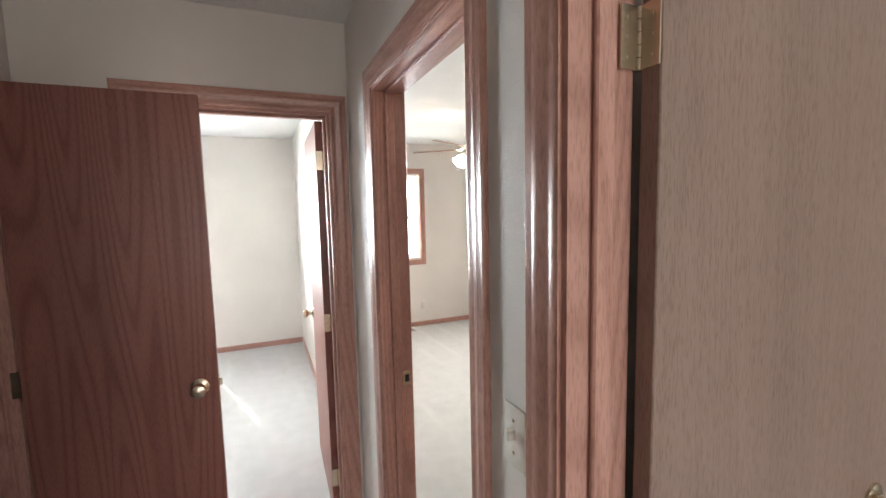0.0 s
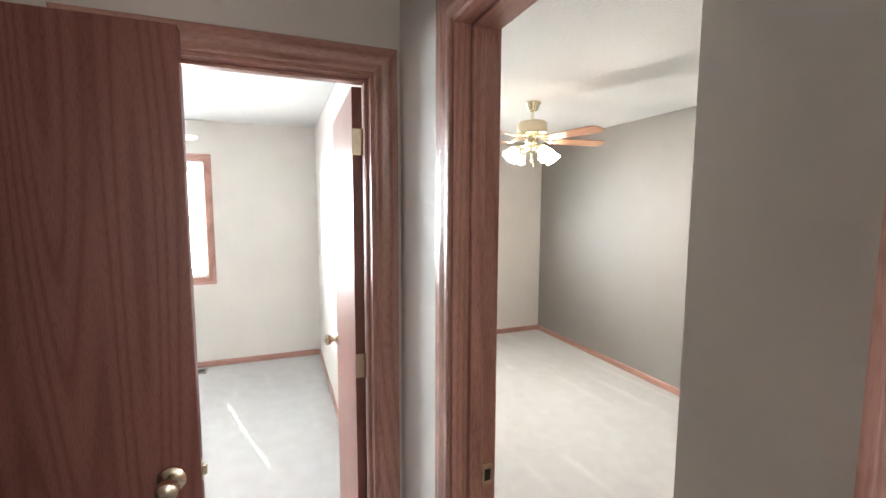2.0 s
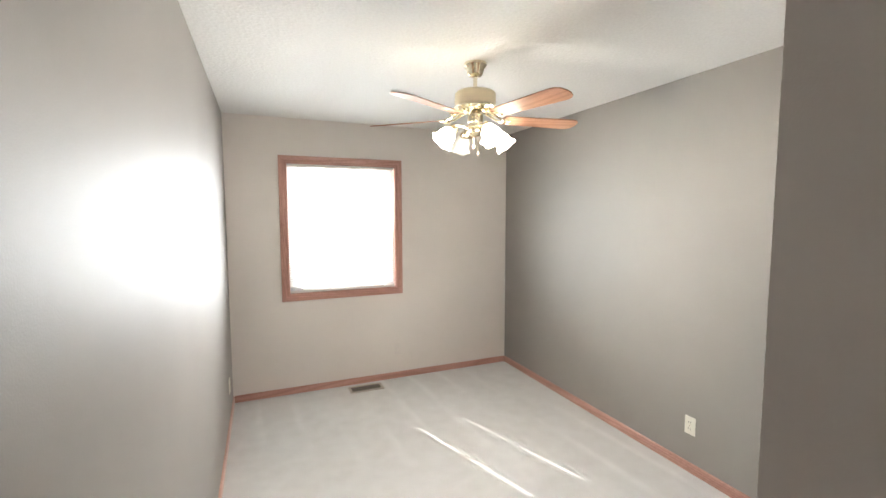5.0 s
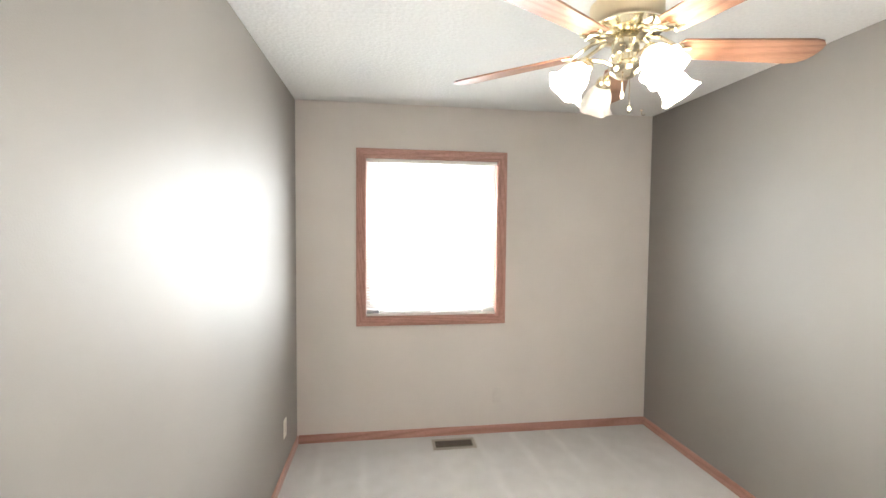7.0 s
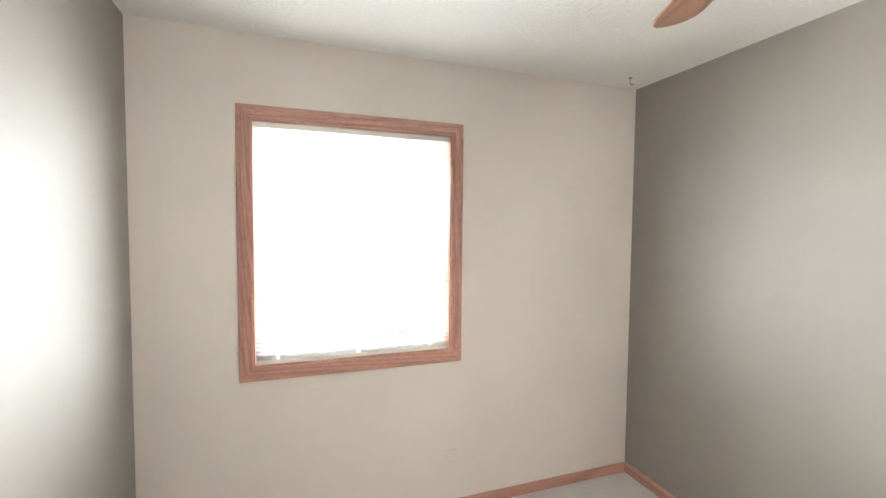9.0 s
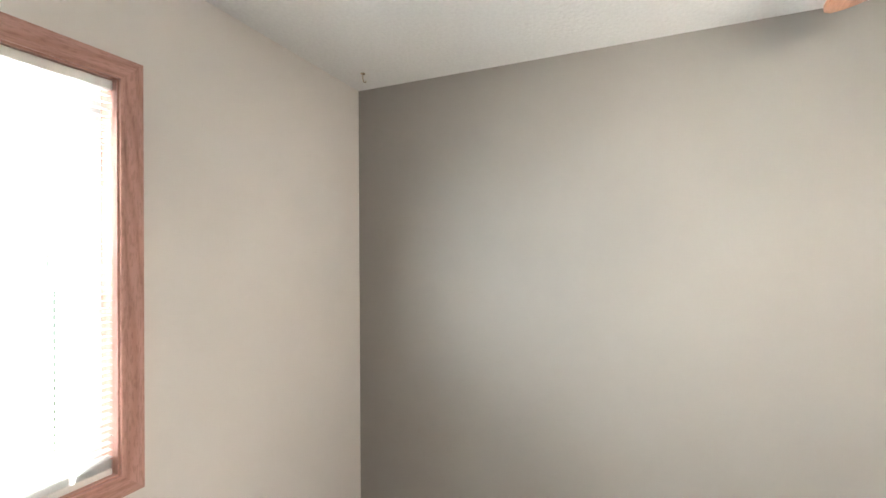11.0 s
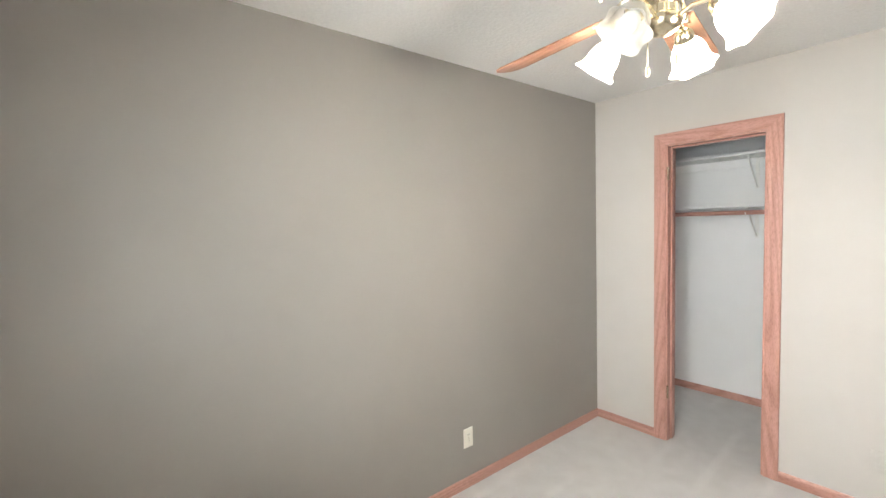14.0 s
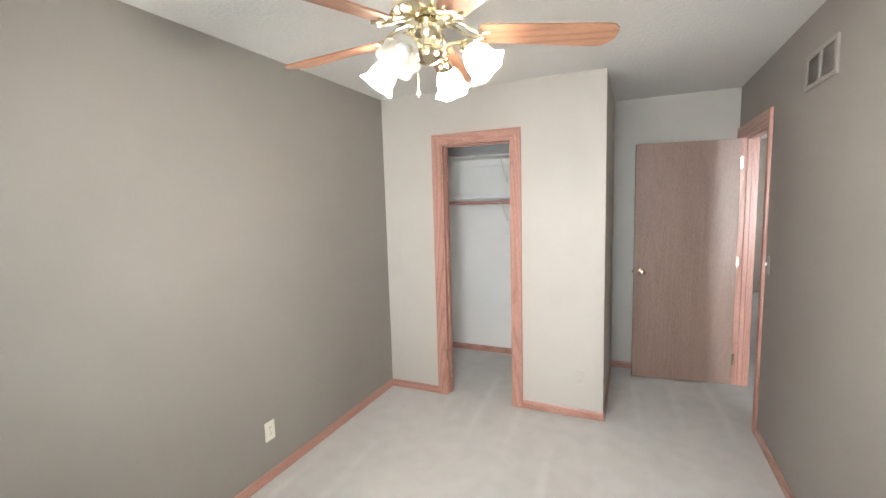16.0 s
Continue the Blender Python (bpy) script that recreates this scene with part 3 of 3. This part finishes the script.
# ---- ceiling fans ----
def fan(name, place, angle, motor, blade_mat, iron, label, lit):
    """Ceiling fan on a short rod with five blades and a four-shade light kit; local origin on the ceiling."""
    e = thing(name, place, label, "ceiling fan")
    bm = bmesh.new()
    lathe(bm, [(0, 0), (0.062, 0), (0.064, -0.012), (0.058, -0.022), (0.05, -0.03), (0.042, -0.058), (0.034, -0.068), (0.018, -0.072), (0, -0.072)], 32)
    part("canopy", bm, iron, e, "", True)
    bm = bmesh.new()
    lathe(bm, [(0, -0.07), (0.011, -0.07), (0.011, -0.135), (0.02, -0.138), (0.024, -0.15), (0, -0.15)], 20)
    part("down_rod", bm, iron, e, "", True)
    bm = bmesh.new()
    lathe(bm, [(0, -0.143), (0.05, -0.145), (0.1, -0.153), (0.113, -0.165), (0.115, -0.222), (0.108, -0.232), (0.09, -0.236), (0, -0.236)], 48)
    part("motor_housing", bm, motor, e, "cream enamel motor housing", True)
    bm = bmesh.new()
    lathe(bm, [(0.085, -0.234), (0.118, -0.238), (0.122, -0.245), (0.11, -0.253), (0.08, -0.262), (0.05, -0.266), (0, -0.266)], 48)
    part("trim_ring", bm, iron, e, "polished brass trim ring", True)
    bm = bmesh.new()
    lathe(bm, [(0, -0.264), (0.03, -0.266), (0.03, -0.276), (0.043, -0.279), (0.043, -0.318), (0.038, -0.324), (0.04, -0.346), (0.048, -0.352), (0.05, -0.362), (0.044, -0.38), (0.028, -0.392), (0.012, -0.398), (0, -0.399)], 28)
    part("light_fitter", bm, iron, e, "polished brass light fitter", True)
    for k in range(5):
        a = angle + 72 * k
        m = pose(0, 0, 0, 0, 0, a)
        bm = bmesh.new()
        for s in (-1, 1):
            tube(bm, [m @ Vector(p) for p in ((0.06, 0.012 * s, -0.262), (0.10, 0.028 * s, -0.274), (0.135, 0.03 * s, -0.292), (0.17, 0.018 * s, -0.303), (0.2, 0.03 * s, -0.303))], [0.006, 0.007, 0.0065, 0.007, 0.006], 8)
        tube(bm, [m @ Vector(p) for p in ((0.165, -0.035, -0.303), (0.185, 0.0, -0.304), (0.165, 0.035, -0.303))], 0.008, 8)
        part("blade_iron", bm, iron, e, "cast brass blade bracket", True)
        bm = bmesh.new()
        r0, r1, wi, wo = 0.175, BLADE_R, 0.048, 0.064
        outline = [(r0, -wi), (r1 - 0.06, -wo), (r1 - 0.028, -wo * 0.9), (r1 - 0.008, -wo * 0.62), (r1, -wo * 0.2), (r1, wo * 0.2), (r1 - 0.008, wo * 0.62), (r1 - 0.028, wo * 0.9), (r1 - 0.06, wo), (r0, wi), (r0 - 0.01, wi * 0.6), (r0 - 0.01, -wi * 0.6)]
        bmf = bm.faces.new([bm.verts.new((x, y, 0)) for x, y in outline])
        ext = bmesh.ops.extrude_face_region(bm, geom=[bmf])
        bmesh.ops.translate(bm, verts=[v for v in ext["geom"] if isinstance(v, bmesh.types.BMVert)], vec=(0, 0, 0.006))
        b = part("blade", bm, blade_mat, e)
        b.matrix_basis = m @ Matrix.Translation((0, 0, -0.299)) @ pose(0, 0, 0, -12, 0, 0)
    for k in range(4):
        a = SHADE_ANGLE + 90 * k
        m = pose(0, 0, 0, 0, 0, a)
        bm = bmesh.new()
        tube(bm, [m @ Vector(p) for p in ((0.035, 0, -0.362), (0.075, 0, -0.346), (0.118, 0, -0.346), (0.136, 0, -0.362))], 0.007, 8)
        part("lamp_arm", bm, iron, e, "curved brass lamp arm", True)
        sm = m @ Matrix.Translation((0.132, 0, -0.36)) @ pose(0, 0, 0, 0, -42, 0) @ Matrix.Scale(0.98, 4)
        bm = bmesh.new()
        lathe(bm, [(0, 0.012), (0.02, 0.01), (0.026, 0.0), (0.028, -0.018), (0.024, -0.024), (0, -0.024)], 20, None, sm)
        part("socket", bm, iron, e, "brass shade holder", True)
        prof = [(0.024, -0.012), (0.029, -0.022), (0.04, -0.038), (0.047, -0.058), (0.048, -0.076), (0.052, -0.092), (0.064, -0.108),
                (0.062, -0.108), (0.05, -0.0925), (0.0455, -0.076), (0.0445, -0.058), (0.0375, -0.038), (0.027, -0.024)]
        wave = [0, 0.01, 0.02, 0.03, 0.04, 0.06, 0.09, 0.09, 0.06, 0.04, 0.03, 0.02, 0.01]
        bm = bmesh.new()
        lathe(bm, prof, 48, lambda i, t: 1 + wave[i] * math.cos(6 * t), sm)
        on = lit and k != UNLIT
        s = part("tulip_shade", bm, SHADE_LIT if on else SHADE_OFF, e, "glowing frosted tulip glass shade" if on else "unlit clear tulip glass shade", True)
        bm = bmesh.new()
        lathe(bm, [(0, -0.02), (0.012, -0.022), (0.013, -0.036), (0.022, -0.05), (0.026, -0.064), (0.022, -0.078), (0.01, -0.086), (0, -0.087)], 18, None, sm)
        part("bulb", bm, BULB_ON if on else WHITE_P, e, "", True)
        if on:
            point_lamp("shade_light", Vector(place) + sm @ Vector((0, 0, -0.088)), LAMP_W, (1.0, 0.91, 0.81), 0.025)
    for dx, dy, n in ((0.03, 0.02, 0.09), (-0.025, -0.03, 0.06)):
        bm = bmesh.new()
        tube(bm, [(dx, dy, -0.37), (dx, dy, -0.385 - n)], 0.0012, 5)
        z = -0.385 - n
        lathe(bm, [(0, z), (0.004, z - 0.002), (0.006, z - 0.014), (0.004, z - 0.026), (0, z - 0.028)], 10, None, Matrix.Translation((dx, dy, 0)))
        part("pull_chain", bm, iron, e, "thin pull chain with a small bell", True)
    return e


fan("ceiling_fan", (1.39, 1.80, H), FAN_ANGLE, HOUSING, BLADE_M, BRASS, "brass ceiling fan with oak blades and lit tulip shades", True)
fan("ceiling_fan", (-1.66, 2.42, H), 24, WHITE_METAL, WHITE_BLADE, WHITE_METAL, "white ceiling fan in the second bedroom, unlit", False)


# ---- small fixtures ----
def wall_plate(name, place, turn, label, category, switch=False, mat=None):
    """Cover plate; local -y stands out from the wall."""
    mat = mat or IVORY
    e = thing(name, place, label, category, "", "", turn)
    bm = bmesh.new()
    box(bm, -0.035, 0.035, -0.006, 0.0, -0.057, 0.057)
    part("cover_plate", soften(bm, 0.003, 2), mat, e, "", True)
    if switch:
        bm = bmesh.new()
        box(bm, -0.005, 0.005, -0.020, -0.004, -0.004, 0.016)
        part("toggle", soften(bm, 0.0015, 1), IVORY, e)
        spots = (-0.03, 0.03)
    else:
        for z in (-0.02, 0.02):
            bm = bmesh.new()
            box(bm, -0.017, 0.017, -0.0085, -0.005, z - 0.014, z + 0.014)
            f = part("receptacle", soften(bm, 0.003, 2), mat, e, "", True)
            # on ivory plates these bars are near-black, painting the slots' shade
            bm = bmesh.new()
            for s in (-0.0065, 0.0065):
                box(bm, s - 0.001, s + 0.001, -0.0092, -0.008, z - 0.003, z + 0.007)
            part("slots", bm, DARK if mat is IVORY else mat, f)
        spots = (0.0,)
    for z in spots:
        bm = bmesh.new()
        lathe(bm, [(0.0035, 0), (0.003, 0.001), (0, 0.0012)], 10, None, pose(0, -0.006 if switch else -0.006, z, 90, 0, 0))
        part("screw", bm, NICKEL if mat is IVORY else mat, e)
    return e


wall_plate("wall_outlet", (1.473, W, 0.29), 0, "beige-painted outlet low on the beige wall", "outlet", False, PAINTED)
wall_plate("wall_outlet", (R, 1.384, 0.296), -90, "ivory outlet low on the taupe wall", "outlet")
wall_plate("wall_outlet", (0, 3.21, 0.295), 90, "ivory outlet low beside the window wall", "outlet")
wall_plate("wall_outlet", (1.109, 0, 0.287), 180, "cream-painted outlet low on the closet wall", "outlet", False, PAINTED_CREAM)
wall_plate("light_switch", (-T, -1.19, 1.19), -90, "ivory toggle switch between two oak casings", "switch", True)
wall_plate("light_switch", (0, -0.10, 1.15), 90, "taupe-painted toggle switch beside the bedroom door", "switch", True, GRILLE)


def floor_register(place, turn, label):
    e = thing("floor_register", place, label, "floor vent", "floor registers", "", turn)
    bm = bmesh.new()
    for b in ((-0.155, 0.155, -0.07, -0.05), (-0.155, 0.155, 0.05, 0.07), (-0.155, -0.135, -0.05, 0.05), (0.135, 0.155, -0.05, 0.05)):
        box(bm, b[0], b[1], b[2], b[3], 0.0, 0.008)
    part("rim", bm, RIM, e, "tan painted metal rim")
    # flat dark sheet under the louvres paints the shade of the duct
    bm = bmesh.new()
    box(bm, -0.135, 0.135, -0.05, 0.05, 0.0005, 0.002)
    part("duct_darkness", bm, DARK, e)
    for i in range(22):
        x = -0.129 + i * 0.0123
        bm = bmesh.new()
        box(bm, x - 0.0022, x + 0.0022, -0.05, 0.05, 0.002, 0.007)
        part("louvre", bm, BROWN_METAL, e)
    return e


floor_register((1.118, 3.455, 0), 0, "tan and brown metal floor register under the window")
floor_register((-1.36, 3.47, 0), 0, "brown metal floor register in the second bedroom")

# return-air grille high on the partition wall
g = thing("return_grille", (0, 0.57, 2.165), "taupe painted return-air grille high on the wall", "wall vent", "", "", 90)
bm = bmesh.new()
for b in ((-0.187, 0.187, 0.062, 0.082), (-0.187, 0.187, -0.082, -0.062), (-0.187, -0.162, -0.062, 0.062), (0.162, 0.187, -0.062, 0.062), (-0.012, 0.012, -0.062, 0.062)):
    box(bm, b[0], b[1], -0.009, 0.0, b[2], b[3])
part("frame", bm, GRILLE, g)
bm = bmesh.new()
box(bm, -0.162, 0.162, -0.0015, 0, -0.062, 0.062)
part("backing", bm, SHADOWED, g)
for i in range(10):
    z = -0.057 + i * 0.0124
    for s in (-1, 1):
        bm = bmesh.new()
        v = [bm.verts.new(p) for p in ((s * 0.012, -0.0075, z - 0.004), (s * 0.162, -0.0075, z - 0.004), (s * 0.162, -0.002, z + 0.006), (s * 0.012, -0.002, z + 0.006))]
        bm.faces.new(v)
        bmesh.ops.solidify(bm, geom=bm.faces[:], thickness=0.001)
        part("louvre", bm, GRILLE, g)

# closet: two wire-thin shelves on cleats and brackets, one rod
def closet_shelf(z, depth, label, rod):
    e = thing("closet_shelf", (0, BACK, z), label, "shelf", "closet shelves")
    x0, x1 = CX + T + 0.001, R - 0.004
    bm = bmesh.new()
    box(bm, x0, x1, 0.006, depth, -0.019, 0.0)
    part("board", soften(bm, 0.002, 1), CLOSET_WHITE, e)
    bm = bmesh.new()
    box(bm, x0, x1, 0.005, 0.024, -0.085, -0.0195)
    part("cleat", bm, CLOSET_WHITE, e)
    bx = 1.93
    bm = bmesh.new()
    box(bm, bx - 0.012, bx + 0.012, 0.024, 0.029, -0.26, -0.0195)
    box(bm, bx - 0.012, bx + 0.012, 0.029, depth - 0.02, -0.0245, -0.0195)
    tube(bm, [(bx, 0.03, -0.25), (bx, 0.12, -0.17), (bx, depth - 0.05, -0.03)], 0.006, 8)
    part("bracket", bm, WHITE_METAL, e, "white steel shelf bracket")
    if rod:
        bm = bmesh.new()
        tube(bm, [(x0, depth - 0.02, -0.06), (x1, depth - 0.02, -0.06)], 0.017, 20)
        part("closet_rod", bm, OAK[0], e, "round wooden hanging rod", True)
        bm = bmesh.new()
        tube(bm, [(bx, depth - 0.03, -0.022), (bx, depth - 0.045, -0.06), (bx, depth - 0.02, -0.082), (bx, depth + 0.003, -0.06)], 0.004, 8)
        part("rod_hook", bm, WHITE_METAL, e)
    return e


closet_shelf(2.028, 0.31, "white closet shelf near the ceiling", False)
closet_shelf(1.636, 0.31, "white closet shelf above a wooden rod", True)

# plant hook in the ceiling corner
hk = thing("ceiling_hook", (2.493, 3.443, H), "small swag hook screwed into the ceiling", "hook")
bm = bmesh.new()
lathe(bm, [(0, 0), (0.012, 0), (0.011, -0.004), (0.004, -0.007), (0, -0.007)], 16)
part("base", bm, NICKEL, hk, "", True)
bm = bmesh.new()
tube(bm, [(0, 0, -0.005), (0, 0, -0.018)] + [(0.014 - 0.014 * math.cos(a), 0, -0.018 - 0.016 * math.sin(a) - 0.006) for a in (0.3, 0.8, 1.3, 1.8, 2.3, 2.8)], 0.0028, 8)
part("hook", bm, NICKEL, hk, "", True)
